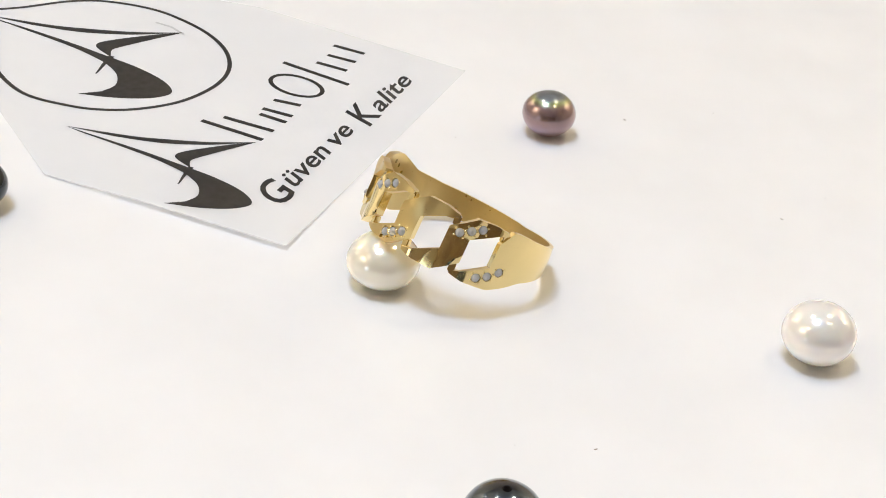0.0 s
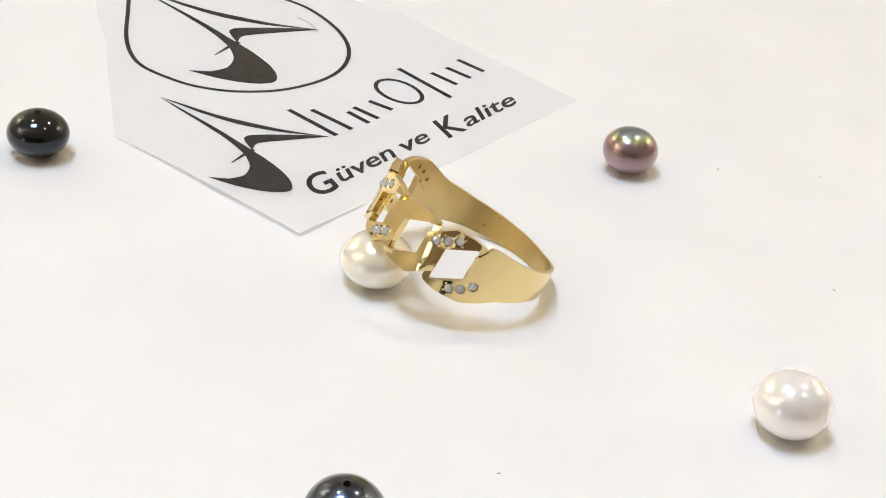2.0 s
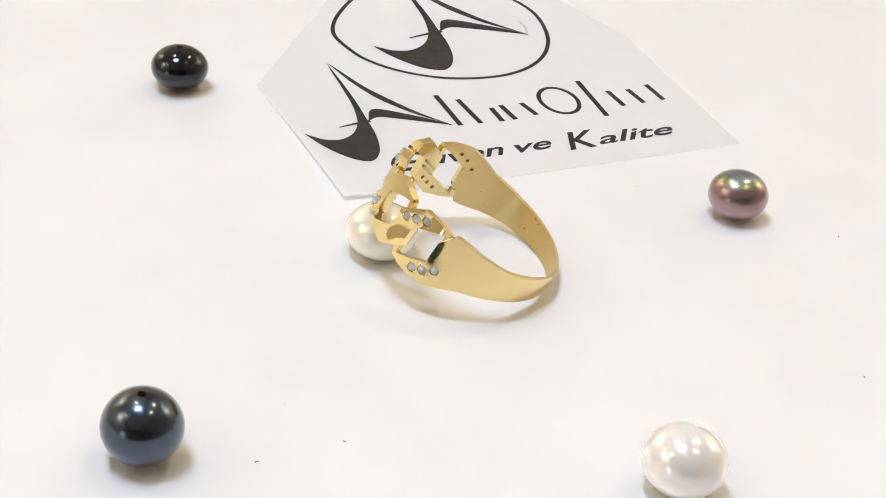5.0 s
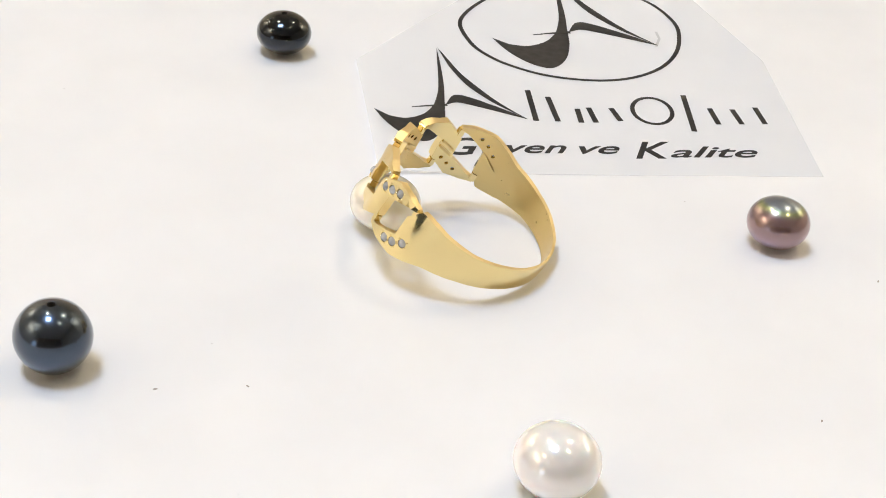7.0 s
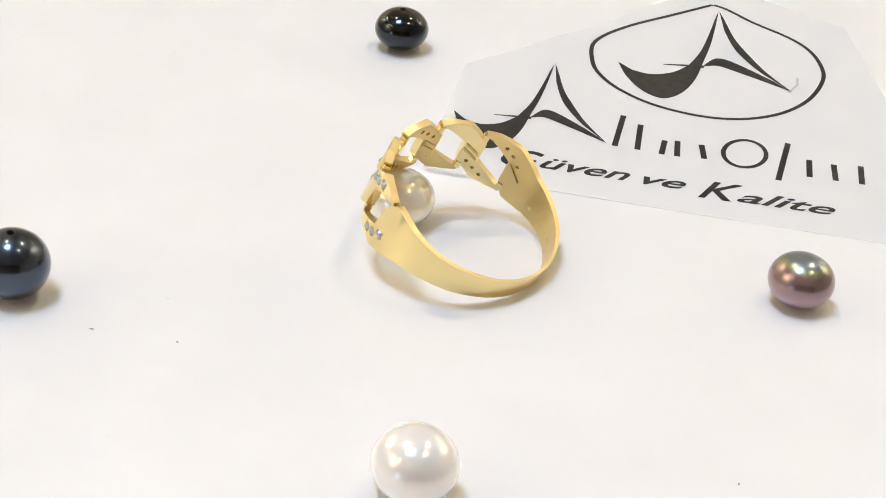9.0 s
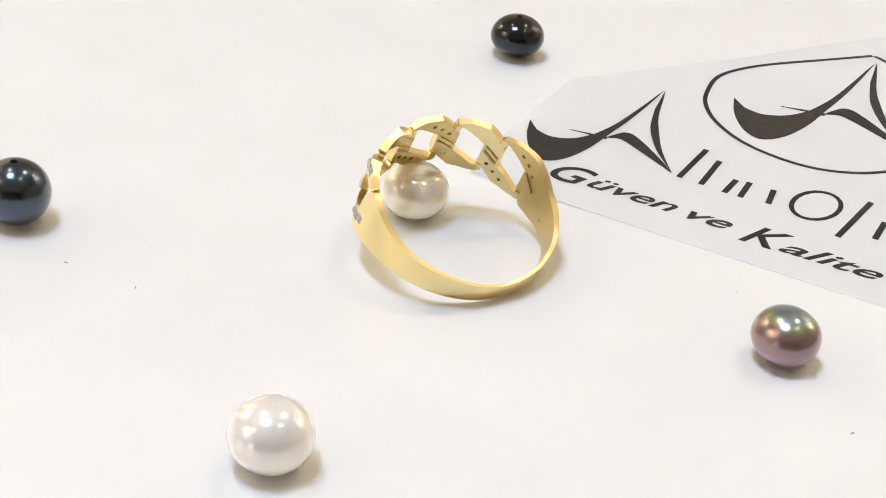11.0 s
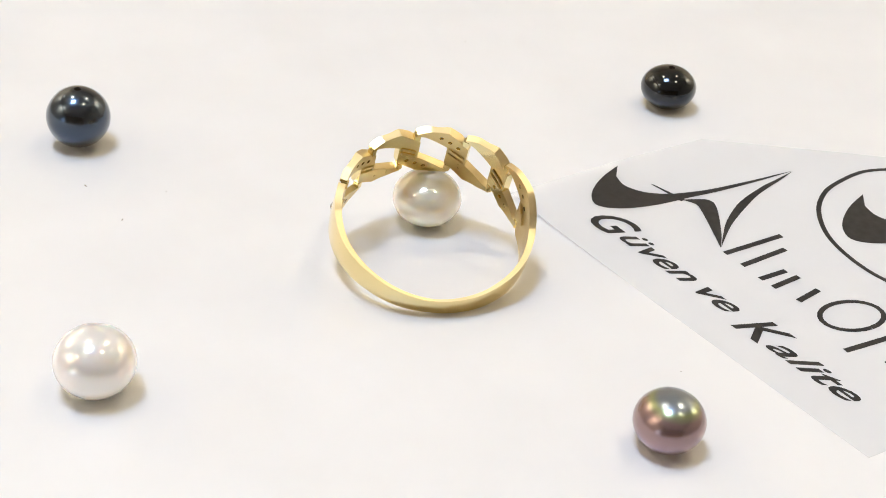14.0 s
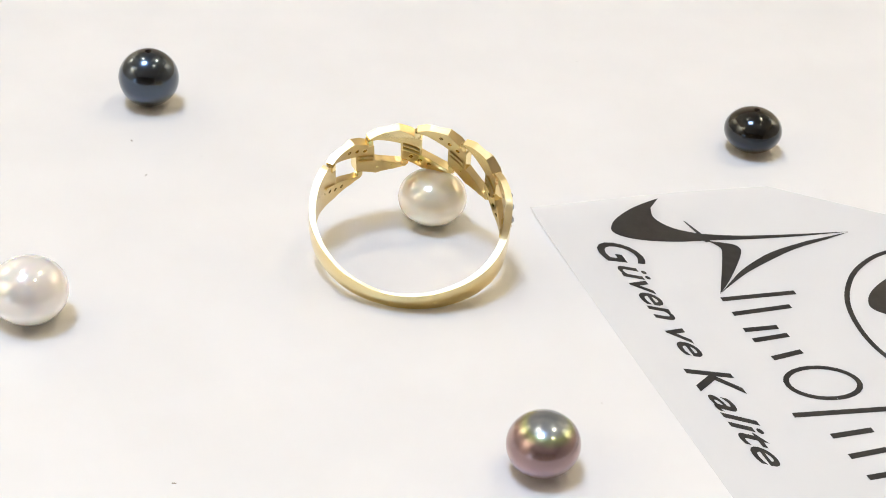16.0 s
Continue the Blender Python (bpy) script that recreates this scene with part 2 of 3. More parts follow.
def desk():
    e = tagged(new("table"), "plain white table that carries the turntable", "table")
    e.matrix_world = Matrix.Translation((0, 0, Z0))
    bm = box(bmesh.new(), -0.8, -0.45, 0.735, 0.8, 0.75, 0.765)
    bmesh.ops.bevel(bm, geom=bm.edges[:], offset=0.004, segments=2, affect="EDGES")
    part("tabletop", bm, white_board, e)
    for x in (-0.75, 0.75):
        for y in (-0.4, 0.7):
            part("leg", box(bmesh.new(), x - 0.025, y - 0.025, 0, x + 0.025, y + 0.025, 0.735), lamp_body, e)


desk()


def turntable():
    e = tagged(new("turntable"), "smooth white round turntable with tiny specks", "turntable")
    bm = cylinder(bmesh.new(), 0.32, 0.32, 0.012, Matrix.Translation((0, 0, -0.006)), 160)
    bmesh.ops.bevel(bm, geom=[k for k in bm.edges if len(k.link_faces) == 2 and k.calc_face_angle() > 1], offset=0.002, segments=3, affect="EDGES")
    part("disc", bm, white_board, e)
    part("foot", cylinder(bmesh.new(), 0.12, 0.11, 0.023, Matrix.Translation((0, 0, -0.0235)), 64), lamp_body, e)
    return e


TABLE = turntable()


# ---------------------------------------------------------------- pearls
def pearl(name, label, x, y, a, b, c, material, spin=0, hole=False, seed=1, lump=0.012, tip=0):
    """A pearl that rests on the turntable: radii a, b across and c up, with a drilled hole at its top."""
    bm = bmesh.new()
    bmesh.ops.create_uvsphere(bm, u_segments=64, v_segments=48, radius=1)
    turn = Euler((radians(tip), 0, radians(spin))).to_matrix()
    for v in bm.verts:
        n = v.co.normalized()
        k = 1 + lump * noise.noise(n * 1.3 + Vector((seed * 7.1, 0, 0)))
        flat = 0.985 if n.z < -0.85 else 1
        v.co = turn @ Vector((n.x * a * k, n.y * b * k, n.z * c * k * flat))
    low = min(v.co.z for v in bm.verts)
    for v in bm.verts:
        v.co = Vector((v.co.x, v.co.y, v.co.z - low)) * U
    ob = tagged(new(name), label, "pearl", "loose pearls on the turntable")
    body_mesh = smooth(mesh_of("body", bm, material), 60)
    body = new("body", body_mesh)
    if hole:
        cut = cylinder(bmesh.new(), 0.21 * U, 0.21 * U, 1.6 * U, Matrix.Translation((0, 0, 2 * c * U)), 24)
        drill(body, cut, hole_dark)
        lining = bmesh.new()
        tube = [bmesh.ops.create_circle(lining, segments=24, radius=0.205 * U, matrix=Matrix.Translation((0, 0, (2 * c - z) * U)))["verts"] for z in (0.03, 0.75)]
        for k in range(24):
            lining.faces.new((tube[0][k], tube[0][(k + 1) % 24], tube[1][(k + 1) % 24], tube[1][k]))
        lining.faces.new(tube[1])
        bmesh.ops.recalc_face_normals(lining, faces=lining.faces)
        part("drill_hole", lining, hole_dark, ob, "dark drilled hole")
    body.parent = ob
    ob.matrix_world = Matrix.Translation((x * U, y * U, 0))
    return ob


def drill(ob, cut_bm, material):
    """Takes the shape of cut_bm out of the mesh ob."""
    cut = new("cutter", mesh_of("cutter", cut_bm, material))
    ob.data.materials.append(material)
    for p in cut.data.polygons:
        p.material_index = 0
    mod = ob.modifiers.new("holes", "BOOLEAN")
    mod.object, mod.operation, mod.solver, mod.material_mode = cut, "DIFFERENCE", "EXACT", "TRANSFER"
    bpy.context.view_layer.update()
    me = bpy.data.meshes.new_from_object(ob.evaluated_get(bpy.context.evaluated_depsgraph_get()))
    ob.modifiers.clear()
    old, ob.data = ob.data, me
    bpy.data.meshes.remove(old)
    bpy.data.objects.remove(cut)
    return ob


PEARLS = [
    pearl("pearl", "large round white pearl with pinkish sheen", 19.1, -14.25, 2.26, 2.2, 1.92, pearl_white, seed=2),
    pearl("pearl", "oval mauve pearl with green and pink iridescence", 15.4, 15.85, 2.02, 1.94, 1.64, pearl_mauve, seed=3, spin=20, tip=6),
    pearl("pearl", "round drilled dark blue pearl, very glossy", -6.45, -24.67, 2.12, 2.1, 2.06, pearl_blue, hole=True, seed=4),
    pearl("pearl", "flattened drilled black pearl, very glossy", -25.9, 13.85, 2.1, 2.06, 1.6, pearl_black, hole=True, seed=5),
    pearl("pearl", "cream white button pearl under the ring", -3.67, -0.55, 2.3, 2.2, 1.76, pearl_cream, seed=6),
]


# ---------------------------------------------------------------- the ring
RING_R = 5.97
WIDTHS = [(0, 3.9), (74, 3.9), (84, 3.4), (95, 2.7), (115, 2.05), (150, 1.55), (180, 1.22)]


def ring_width(phi):
    a = abs((phi + 180) % 360 - 180)
    for (a0, w0), (a1, w1) in zip(WIDTHS, WIDTHS[1:]):
        if a <= a1:
            return w0 + (w1 - w0) * (a - a0) / (a1 - a0)
    return WIDTHS[-1][1]


def ring_shift(phi):
    """The chain sits slightly askew on the band."""
    a = (phi + 180) % 360 - 180
    return (0.04 - 0.34 * math.sin(radians(a))) * max(0, min(1, (92 - abs(a)) / 20))


def ring_place(phi, v, r):
    a = radians(phi)
    return Vector((r * math.cos(a), r * math.sin(a), v * ring_width(phi) / 2 + ring_shift(phi))) * U


def plate(poly, outer, inner, step=2.5, cuts=(-0.75, -0.6, -0.45, -0.3, -0.15, 0, 0.15, 0.3, 0.45, 0.6, 0.75), edge=0.085):
    """A plate of the ring from its outline in degrees and half widths, bent round the finger."""
    bm = bmesh.new()
    bm.faces.new([bm.verts.new((d, v * 20, 0)) for d, v in poly])
    lo, hi = min(d for d, v in poly), max(d for d, v in poly)
    d = math.ceil(lo / step) * step
    while d < hi:
        bmesh.ops.bisect_plane(bm, geom=bm.verts[:] + bm.edges[:] + bm.faces[:], plane_co=(d, 0, 0), plane_no=(1, 0, 0), dist=1e-4)
        d += step
    for v in cuts:
        bmesh.ops.bisect_plane(bm, geom=bm.verts[:] + bm.edges[:] + bm.faces[:], plane_co=(0, v * 20, 0), plane_no=(0, 1, 0), dist=1e-4)
    bmesh.ops.recalc_face_normals(bm, faces=bm.faces)
    top = bmesh.ops.extrude_face_region(bm, geom=bm.faces[:])["geom"]
    for v in top:
        if isinstance(v, bmesh.types.BMVert):
            v.co.z = 1
    for v in bm.verts:
        phi, w, h = v.co.x, v.co.y / 20, v.co.z
        v.co = ring_place(phi, w, outer(phi, w) if h > 0.5 else inner(phi, w))
    bmesh.ops.recalc_face_normals(bm, faces=bm.faces)
    bm.normal_update()
    if edge:
        sharp = [k for k in bm.edges if len(k.link_faces) == 2 and k.calc_face_angle() > radians(42)]
        bmesh.ops.bevel(bm, geom=sharp, offset=edge * U, segments=2, affect="EDGES", clamp_overlap=True)
        bm.normal_update()
    for f in bm.faces:
        c = f.calc_center_median()
        inward = f.normal.dot(Vector((c.x, c.y, 0)).normalized()) < -0.75
        f.material_index = 1 if inward else 2 if abs(f.normal.z) > 0.8 else 0
    return bm


HALF = 1.95
ARM = [(d, z / HALF) for d, z in ((-6.3, 0.92), (8, 1.95), (20, 1.95), (28, 1.75), (28.5, 1.55), (22.5, 1.42), (7, 0.6))]


# a raised ledge inside each link, beside the drilled dimples
LEDGE = [(-5.5, 0.0), (5.4, 0.58), (5.5, 0.40), (-5.4, -0.18)]


def link_outer(c):
    def outer(phi, v):
        d = phi - c
        mid = 12 * max(-1, min(1, v * 1.6))
        e = abs(d - mid)
        q = (d - 6.2 * v) / 8
        flat = RING_R * math.cos(radians(9)) / math.cos(radians(min(e, 11))) - 0.012 * max(0, e - 11)
        return flat + 0.11 * max(0, 1 - q * q) + 0.05 * (1 - v * v) + 0.11
    return outer


def shank_outer(phi, v):
    a = abs((phi + 180) % 360 - 180)
    return RING_R - 0.03 + 0.16 * math.sin(radians(max(0, min(180, (a - 50) * 2)))) - 0.14 * max(0, (a - 110) / 70) + 0.05 * (1 - v * v)


def ring_inner(phi, v):
    a = abs((phi + 180) % 360 - 180)
    return RING_R - 0.41 + 0.09 * math.sin(radians(max(0, min(180, (a - 50) * 2)))) + 0.09 * max(0, min(1, (a - 82) / 35))


def gem_seats(c, side):
    return [(c + side * d, side * z / HALF) for d, z in ((0.2, 0.79), (6.2, 1.13), (12.2, 1.42))]


def radial(phi, v, r):
    """A pose on the ring whose z points outwards."""
    a = radians(phi)
    z = Vector((math.cos(a), math.sin(a), 0))
    x = Vector((0, 0, 1))
    y = z.cross(x)
    m = Matrix((x, y, z)).transposed().to_4x4()
    m.translation = ring_place(phi, v, r)
    return m


def gem_mesh():
    """A small round brilliant: table, crown and pavilion."""
    bm = bmesh.new()
    rings = []
    for r, z, turn in ((0.09, 0.19, 0), (0.20, 0.11, 0.5), (0.285, -0.02, 0), (0.285, -0.05, 0), (0.15, -0.22, 0.5)):
        rings.append([bm.verts.new((r * U * math.cos((k + turn) * math.pi / 5), r * U * math.sin((k + turn) * math.pi / 5), z * U)) for k in range(10)])
    tip = bm.verts.new((0, 0, -0.36 * U))
    bm.faces.new(rings[0])
    for a, b in zip(rings, rings[1:]):
        for k in range(10):
            q = (a[k], a[(k + 1) % 10], b[(k + 1) % 10], b[k])
            bm.faces.new((q[0], q[1], q[2])), bm.faces.new((q[0], q[2], q[3]))
    for k in range(10):
        bm.faces.new((rings[-1][k], rings[-1][(k + 1) % 10], tip))
    bmesh.ops.recalc_face_normals(bm, faces=bm.faces)
    return mesh_of("gem", bm, gem_clear)


def bead_mesh():
    bm = bmesh.new()
    bmesh.ops.create_icosphere(bm, subdivisions=2, radius=0.10 * U)
    return smooth(mesh_of("prong", bm, gold), 80)


def gold_ring():
    e = tagged(new("ring"), "yellow gold chain-link ring with small clear stones, leaning on a pearl", "ring")
    gem, bead = gem_mesh(), bead_mesh()

    def set_gems(ob, c, side, outer):
        # a sunk channel for the row of stones, and a drilled seat for each stone
        row = [(-2.8, 0.30), (14.2, 1.15), (15.0, 1.90), (10.5, 1.76), (-1.2, 1.10)]
        row = [(c + side * d, side * z / HALF) for d, z in row]
        drill(ob, plate(row, lambda p, v: outer(p, v) + 0.3, lambda p, v: outer(p, v) - 0.11, cuts=(), edge=0), gold)
        cut = bmesh.new()
        for phi, v in gem_seats(c, side):
            r = outer(phi, v)
            cylinder(cut, 0.295 * U, 0.295 * U, 0.6 * U, radial(phi, v, r + 0.06), 20)
            cylinder(cut, 0.15 * U, 0.13 * U, 0.5 * U, radial(phi, v, ring_inner(phi, v) - 0.12), 16)
        drill(ob, cut, gold)
        smooth(ob.data, 35)
        for phi, v in gem_seats(c, side):
            g = new("gem", gem)
            g.parent, g.matrix_local = ob, radial(phi, v, outer(phi, v) - 0.05)
            for dp in (-2.6, 2.6):
                for dv in (-0.11, 0.11):
                    b = new("prong", bead)
                    b.parent, b.matrix_local = ob, radial(phi + dp, v + dv, outer(phi + dp, v + dv) - 0.06)

    back = [(-d, -v) for d, v in ARM]
    for c, side in ((46.5, 1), (15.5, -1), (-15.5, 1), (-46.5, -1)):
        outer = link_outer(c)
        bm = plate([(c + d, v) for d, v in ARM + back], outer, ring_inner)
        ob = part("link", bm, gold, None, more=(gold_brushed, gold_rim))
        set_gems(ob, c, side, outer)
        ob.parent = e
        rib = [(c + d, z / HALF) for d, z in LEDGE]
        for sign in (1, -1):
            piece = [(c + sign * (p - c), sign * z) for p, z in rib]
            part("rib", plate(piece, lambda p, z: ring_inner(p, z) + 0.02, lambda p, z: ring_inner(p, z) - 0.12, edge=0.03), gold_brushed, e, more=(gold_brushed, gold_rim))
    # the ledges go on inside the two ends of the band
    for c, sign in ((77.5, -1), (-77.5, 1)):
        ledge = [(c + sign * d, sign * z / HALF) for d, z in LEDGE]
        part("rib", plate(ledge, lambda p, z: ring_inner(p, z) + 0.02, lambda p, z: ring_inner(p, z) - 0.12, edge=0.03), gold_brushed, e, more=(gold_brushed, gold_rim))
    left = [(77.5 + d, v) for d, v in back[1:]] + [(71.2, 0.92 / HALF), (78, 0.97), (81, 1)]
    right = [(360 - p, -v) for p, v in left]
    bm = plate(left + right, shank_outer, ring_inner)
    ob = part("shank", bm, gold, None, "smooth polished tapering band", more=(gold_brushed, gold_rim))
    set_gems(ob, 77.5, -1, shank_outer)
    set_gems(ob, 282.5, 1, shank_outer)
    ob.parent = e
    # small lugs that join one link to the next
    for c in (-77.5, -46.5, -15.5, 15.5, 46.5, 77.5):
        for s in (-1, 1):
            if (c == 77.5 and s == -1) or (c == -77.5 and s == 1):
                continue
            m = radial(c - s * 3.6, s * 1.34 / HALF, RING_R - 0.22)
            bm = bmesh.new()
            bmesh.ops.create_cube(bm, size=1, matrix=m @ Matrix.Diagonal((0.62 * U, 0.42 * U, 0.42 * U, 1)))
            bmesh.ops.bevel(bm, geom=bm.edges[:], offset=0.06 * U, segments=2, affect="EDGES")
            part("lug", bm, gold, e)
    n = Vector((0.37420508, 0.1789392, 0.9099183))
    f = Vector((-0.89426937, -0.19009076, 0.40515157))
    s = n.cross(f)
    m = Matrix((f, s, n)).transposed().to_4x4()
    m.translation = Vector((1.782, 0.628, 2.99)) * U
    e.matrix_world = m
    return e


RING = gold_ring()


# ---------------------------------------------------------------- the printed film
CARD_O = Vector((-7.502, 4.852, 0))
CARD_X, CARD_Y = Vector((0.6704, 0.7415, 0)), Vector((-0.7415, 0.6704, 0))
OUTLINE = [(-0.9, 0.3), (30.3, -0.9), (32.4, 18), (29.5, 35), (19, 41.5), (13.2, 34.6), (9.4, 29.4), (6.2, 25.8), (-0.3, 18)]


def film_z(u, v):
    """The film's lift off the turntable: it curls up along one side."""
    k = math.exp(-max(0, u) / 4.6) * (0.3 + 0.7 * max(0, min(1, (18 - v) / 7)))
    return 0.012 + 0.36 * k + 0.006 * math.sin(u * 0.35 + 1) * math.sin(v * 0.3)


def film_point(u, v, up=0.0):
    return Vector((u, v, film_z(u, v) + up)) * U


def flat_piece(bm, outline, up, thick, cell=1.5):
    """A flat piece of the film's curl, from its outline in the film's plane."""
    fresh = bmesh.new()
    fresh.faces.new([fresh.verts.new((x, y, 0)) for x, y in outline])
    for axis in (0, 1):
        lo, hi = min(p[axis] for p in outline), max(p[axis] for p in outline)
        k = math.ceil(lo / cell) * cell
        while k < hi:
            co, no = [0, 0, 0], [0, 0, 0]
            co[axis], no[axis] = k, 1
            bmesh.ops.bisect_plane(fresh, geom=fresh.verts[:] + fresh.edges[:] + fresh.faces[:], plane_co=co, plane_no=no, dist=1e-5)
            k += cell
    bmesh.ops.triangulate(fresh, faces=fresh.faces[:])
    bmesh.ops.recalc_face_normals(fresh, faces=fresh.faces)
    top = bmesh.ops.extrude_face_region(fresh, geom=fresh.faces[:])["geom"]
    for v in top:
        if isinstance(v, bmesh.types.BMVert):
            v.co.z = 1
    for v in fresh.verts:
        v.co = film_point(v.co.x, v.co.y, up + (thick if v.co.z > 0.5 else 0))
    bmesh.ops.recalc_face_normals(fresh, faces=fresh.faces)
    me = bpy.data.meshes.new("piece")
    fresh.to_mesh(me)
    fresh.free()
    bm.from_mesh(me)
    bpy.data.meshes.remove(me)
    return bm


def spline(points, n=8, closed=False):
    """Catmull-Rom curve through the points."""
    out, count = [], len(points)
    for i in range(count if closed else count - 1):
        p = [points[(i + k) % count] if closed else points[max(0, min(count - 1, i + k))] for k in (-1, 0, 1, 2)]
        for s in range(n):
            t = s / n
            out.append(tuple(0.5 * (2 * p[1][a] + (p[2][a] - p[0][a]) * t + (2 * p[0][a] - 5 * p[1][a] + 4 * p[2][a] - p[3][a]) * t * t
                                    + (3 * p[1][a] - p[0][a] - 3 * p[2][a] + p[3][a]) * t ** 3) for a in (0, 1)))
    return out if closed else out + [points[-1]]


def stroke(points, width, taper=None):
    """An outline of even or tapered width round a line."""
    left, right = [], []
    for i, p in enumerate(points):
        a, b = points[max(0, i - 1)], points[min(len(points) - 1, i + 1)]
        d = Vector((b[0] - a[0], b[1] - a[1])).normalized()
        w = width * (taper(i / (len(points) - 1)) if taper else 1) / 2
        left.append((p[0] - d.y * w, p[1] + d.x * w))
        right.append((p[0] + d.y * w, p[1] - d.x * w))
    return left + right[::-1]


# the curved mark, drawn in a box from (0, 0) to (1, 1)
SWOOSH_LOW = [(0, 0.275), (0.045, 0.165), (0.11, 0.075), (0.18, 0.02), (0.26, 0.0), (0.335, 0.042), (0.40, 0.125), (0.455, 0.25), (0.49, 0.39), (0.537, 0.58), (0.575, 0.80), (0.60, 1.0)]
SWOOSH_TOP = [(0.575, 0.90), (0.535, 0.72), (0.485, 0.53), (0.425, 0.39), (0.385, 0.33), (0.305, 0.255), (0.19, 0.208), (0.085, 0.218)]
LEG = [(0.605, 1.0), (0.637, 0.90), (0.69, 0.72), (0.76, 0.585), (0.84, 0.455), (0.92, 0.36), (1.0, 0.277), (0.90, 0.355), (0.80, 0.445), (0.69, 0.60), (0.63, 0.79)]
CROSS = [(0.49, 0.37), (0.553, 0.46), (0.60, 0.483), (0.65, 0.475), (0.744, 0.432), (0.90, 0.345), (1.0, 0.275), (0.85, 0.325), (0.726, 0.365), (0.598, 0.402), (0.545, 0.395)]


def mark(bm, x0, y0, w, h, lean=0.0, fall=0.0):
    def put(points):
        return [(x0 + w * (x + lean * y), y0 + h * y - fall * x) for x, y in points]
    flat_piece(bm, put(spline(SWOOSH_LOW, 5) + spline(SWOOSH_TOP, 5)), 0.017, 0.006)
    flat_piece(bm, put(spline(LEG[:7], 4) + spline(LEG[6:], 4)[1:]), 0.017, 0.006)
    flat_piece(bm, put(spline(CROSS[:7], 4) + spline(CROSS[6:], 4)[1:]), 0.021, 0.006)
    flat_piece(bm, put(stroke([(0.26, 0.325), (0.38, 0.35), (0.50, 0.37)], 0.018, lambda t: 0.3 + t)), 0.025, 0.006)
    return bm


def word(bm, text, u0, u1, v0, v1, slope, shear=0.25):
    """A word of the built-in font, fitted into a leaning box."""
    data = bpy.data.curves.new("word", "FONT")
    data.body, data.shear, data.offset, data.resolution_u = text, shear, 0.013, 4
    ob = new("word", data)
    bpy.context.view_layer.update()
    me = bpy.data.meshes.new_from_object(ob.evaluated_get(bpy.context.evaluated_depsgraph_get()))
    xs, ys = [v.co.x for v in me.vertices], [v.co.y for v in me.vertices]
    for v in me.vertices:
        u = u0 + (u1 - u0) * (v.co.x - min(xs)) / (max(xs) - min(xs))
        w = v0 + (v1 - v0) * (v.co.y - min(ys)) / (max(ys) - min(ys)) + slope * (u - u0)
        v.co = (u, w, 0)
    fresh = bmesh.new()
    fresh.from_mesh(me)
    top = bmesh.ops.extrude_face_region(fresh, geom=fresh.faces[:])["geom"]
    for v in top:
        if isinstance(v, bmesh.types.BMVert):
            v.co.z = 1
    for v in fresh.verts:
        v.co = film_point(v.co.x, v.co.y, 0.017 + 0.006 * v.co.z)
    bmesh.ops.recalc_face_normals(fresh, faces=fresh.faces)
    fresh.to_mesh(me)
    fresh.free()
    bm.from_mesh(me)
    bpy.data.objects.remove(ob)
    bpy.data.meshes.remove(me)
    bpy.data.curves.remove(data)
    return bm


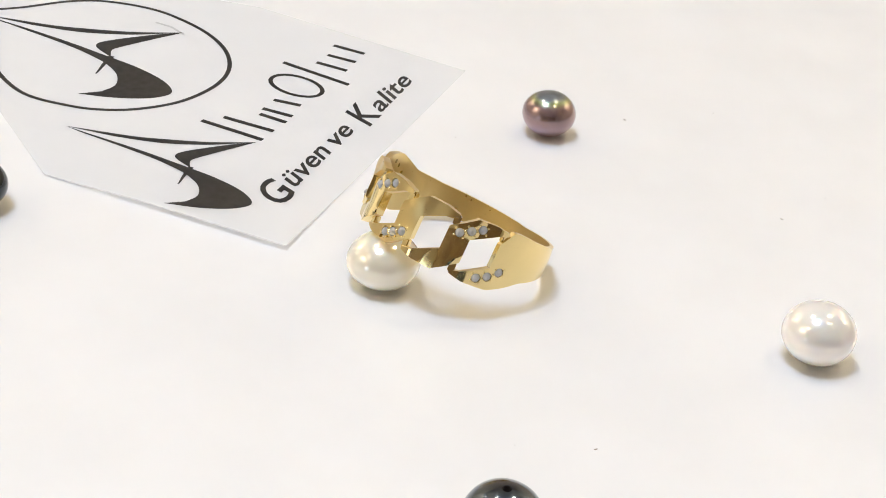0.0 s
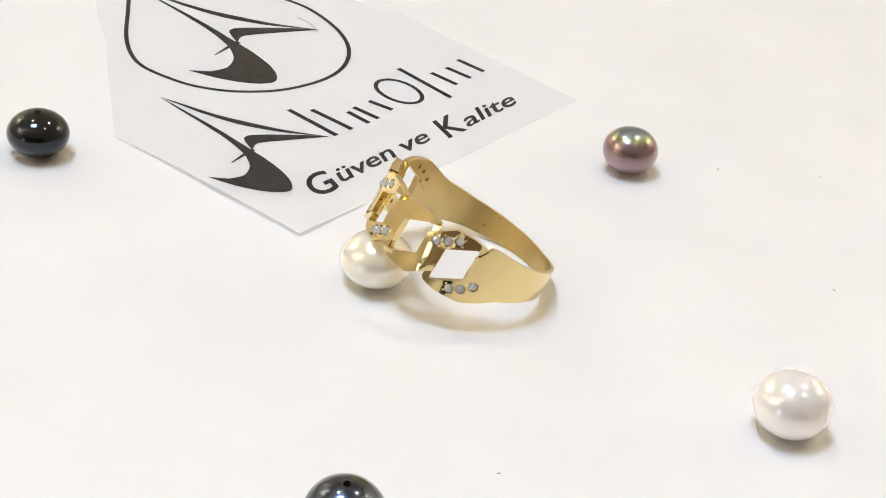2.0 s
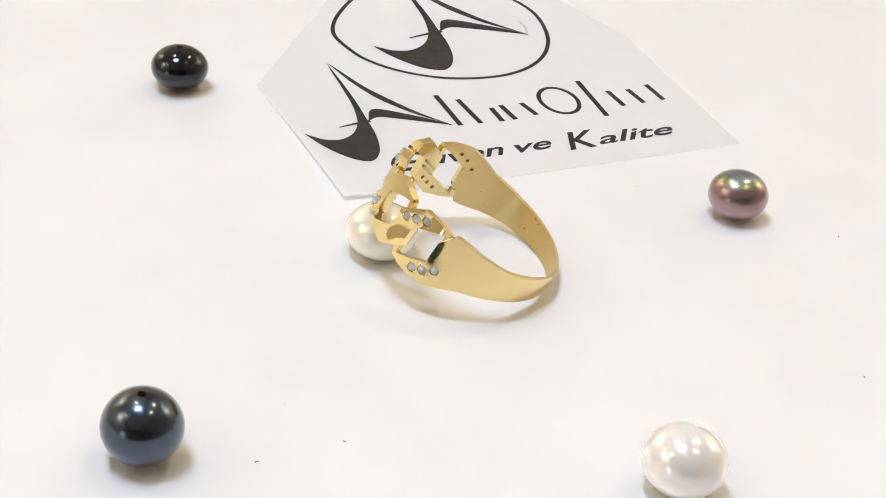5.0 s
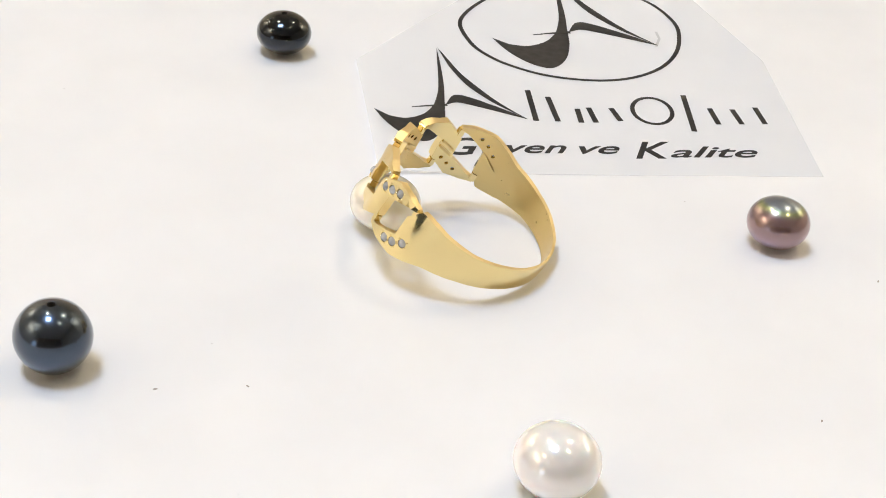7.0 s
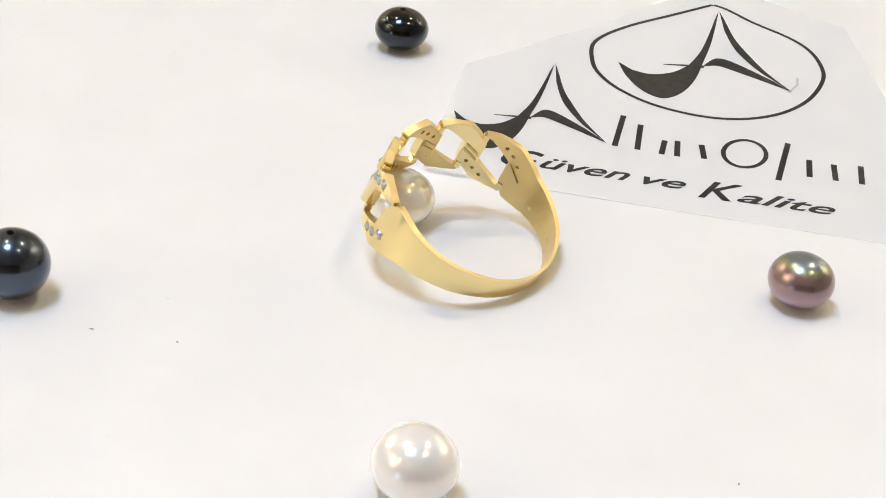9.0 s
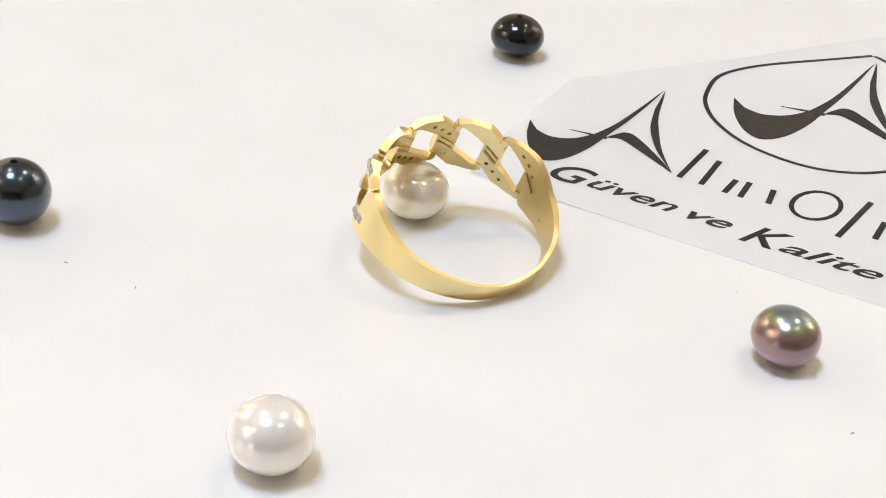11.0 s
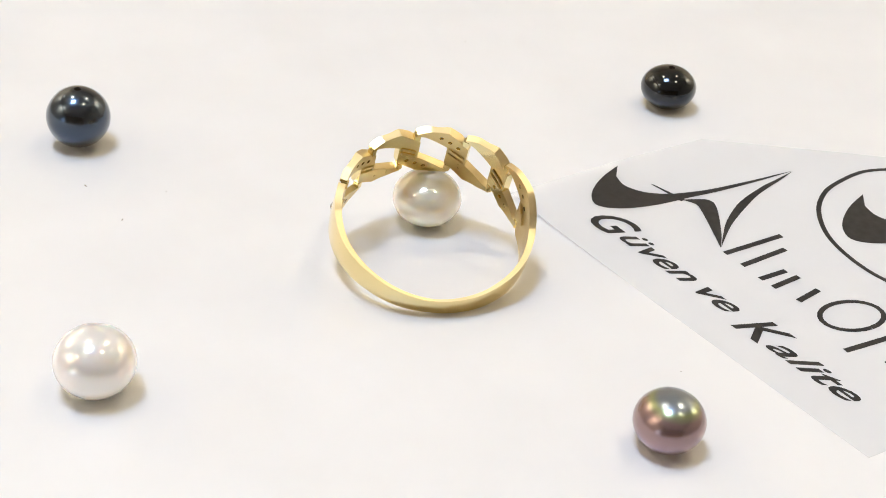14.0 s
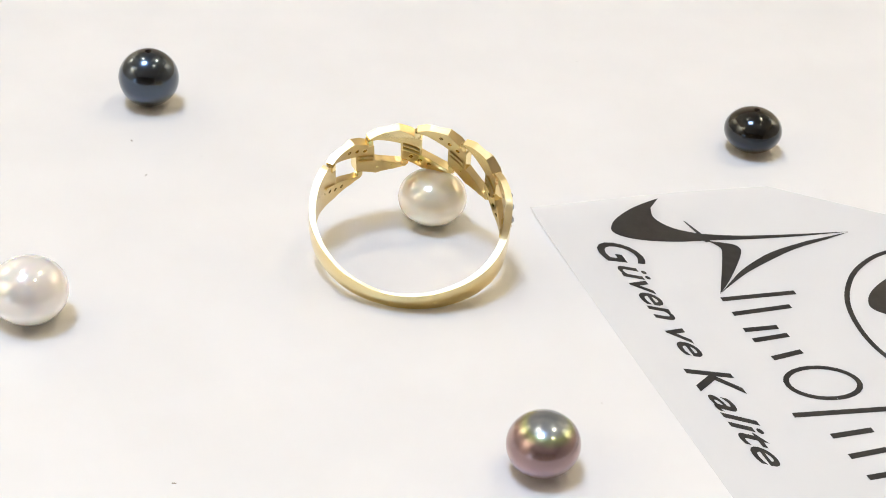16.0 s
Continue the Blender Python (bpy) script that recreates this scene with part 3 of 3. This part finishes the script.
def printed_film():
    e = tagged(new("printed_film"), "thin frosted white plastic film printed in black, curling up", "printed film")
    part("sheet", flat_piece(bmesh.new(), OUTLINE, 0.0, 0.012, 1.0), film_white, e)
    part("emblem", mark(bmesh.new(), 11.2, 17.03, 13.4, 19.1, -0.018, 1.42), ink, e, "large black curved emblem")
    part("emblem", mark(bmesh.new(), 0.04, 4.84, 11.08, 16.3, -0.033, 1.29), ink, e, "smaller black curved emblem")
    drop = [(18.6, 36.5), (19.7, 35.9), (21.9, 33.7), (24.9, 31.3), (26.5, 28.9), (27.2, 25.5), (26.8, 22.6), (25.5, 19.3), (23.4, 16.6), (20.6, 14.9), (17.5, 14.5), (14.0, 15.4), (11.3, 17.4), (9.7, 19.8), (9.1, 22.1), (9.0, 25.0), (10.0, 27.4), (12.0, 30.0), (15.2, 33.2), (18.45, 36.5)]
    part("outline", flat_piece(bmesh.new(), stroke(spline(drop, 8), 0.34), 0.017, 0.006), ink, e, "black drop-shaped outline")
    part("tick", flat_piece(bmesh.new(), stroke([(24.3, 20.7), (25.0, 22.2), (25.1, 23.6)], 0.22), 0.017, 0.006), ink_grey, e)
    # wordmark as plain strokes
    bars = [((11.6, 7.8), (12.0, 12.8)), ((13.2, 7.7), (13.3, 11.7)), ((14.9, 7.5), (15.1, 9.7)), ((16.0, 7.5), (16.0, 9.9)), ((17.9, 7.7), (17.7, 9.8)),
            ((23.0, 6.0), (23.9, 11.9)), ((25.2, 7.1), (25.3, 9.7)), ((27.0, 7.1), (27.0, 9.5)), ((28.8, 7.1), (28.9, 9.8))]
    for a, b in bars:
        part("stroke", flat_piece(bmesh.new(), stroke([a, b], 0.42), 0.017, 0.006), ink, e)
    oval = [(20.75 + 1.5 * math.cos(k * math.pi / 12) + 0.25 * math.sin(k * math.pi / 12), 9.35 + 2.15 * math.sin(k * math.pi / 12)) for k in range(25)]
    part("oval", flat_piece(bmesh.new(), stroke(oval[:-1] + [(oval[0][0], oval[0][1] - 0.02)], 0.34), 0.017, 0.006), ink, e)
    words = [[("G", 4.0, 6.9, 2.6, 5.2), ("\u00fcven", 6.7, 12.9, 2.95, 4.55)], [("ve", 13.8, 16.7, 2.75, 3.9)],
             [("K", 17.5, 20.6, 2.0, 4.5), ("alite", 20.1, 26.7, 2.1, 3.75)]]
    for pieces in words:
        bm = bmesh.new()
        for text, u0, u1, v0, v1 in pieces:
            word(bm, text, u0, u1, v0, v1, -0.02, 0.45)
        part("word", bm, ink, e)
    m = Matrix((CARD_X, CARD_Y, Vector((0, 0, 1)))).transposed().to_4x4()
    m.translation = CARD_O * U
    e.matrix_world = m
    return e


FILM = printed_film()


# ---------------------------------------------------------------- specks of dust on the disc
def specks():
    rng = random.Random(5)
    known = [(2.1, -18.7, 0.09), (-1.2, -22.3, 0.10), (26.5, 0.8, 0.09), (22.4, 16.6, 0.10)]
    known += [(rng.uniform(-34, 34), rng.uniform(-34, 34), rng.uniform(0.025, 0.045)) for k in range(16)]
    bm = bmesh.new()
    for x, y, r in known:
        m = Matrix.Translation((x * U, y * U, r * 0.25 * U)) @ Matrix.Rotation(rng.uniform(0, 6), 4, "Z") @ Matrix.Diagonal((1.6, 0.6, 0.3, 1))
        bmesh.ops.create_icosphere(bm, subdivisions=1, radius=r * U, matrix=m)
    ob = part("specks", bm, speck_dark, TABLE)
    return tagged(ob, kind="stuff")


specks()


# ---------------------------------------------------------------- motion of the turntable and all that lies on it
def turn_at(t):
    for (t0, a0), (t1, a1) in zip(TURN, TURN[1:]):
        if t <= t1:
            return a0 + (a1 - a0) * (t - t0) / (t1 - t0)
    return TURN[-1][1]


def motions():
    times = [k * 0.5 for k in range(33)]
    for thing in (TABLE, RING, FILM, *PEARLS):
        base = thing.matrix_world.copy()
        walk(thing, [(t, pose(0, 0, 0, 0, 0, turn_at(t)) @ base) for t in times])


motions()
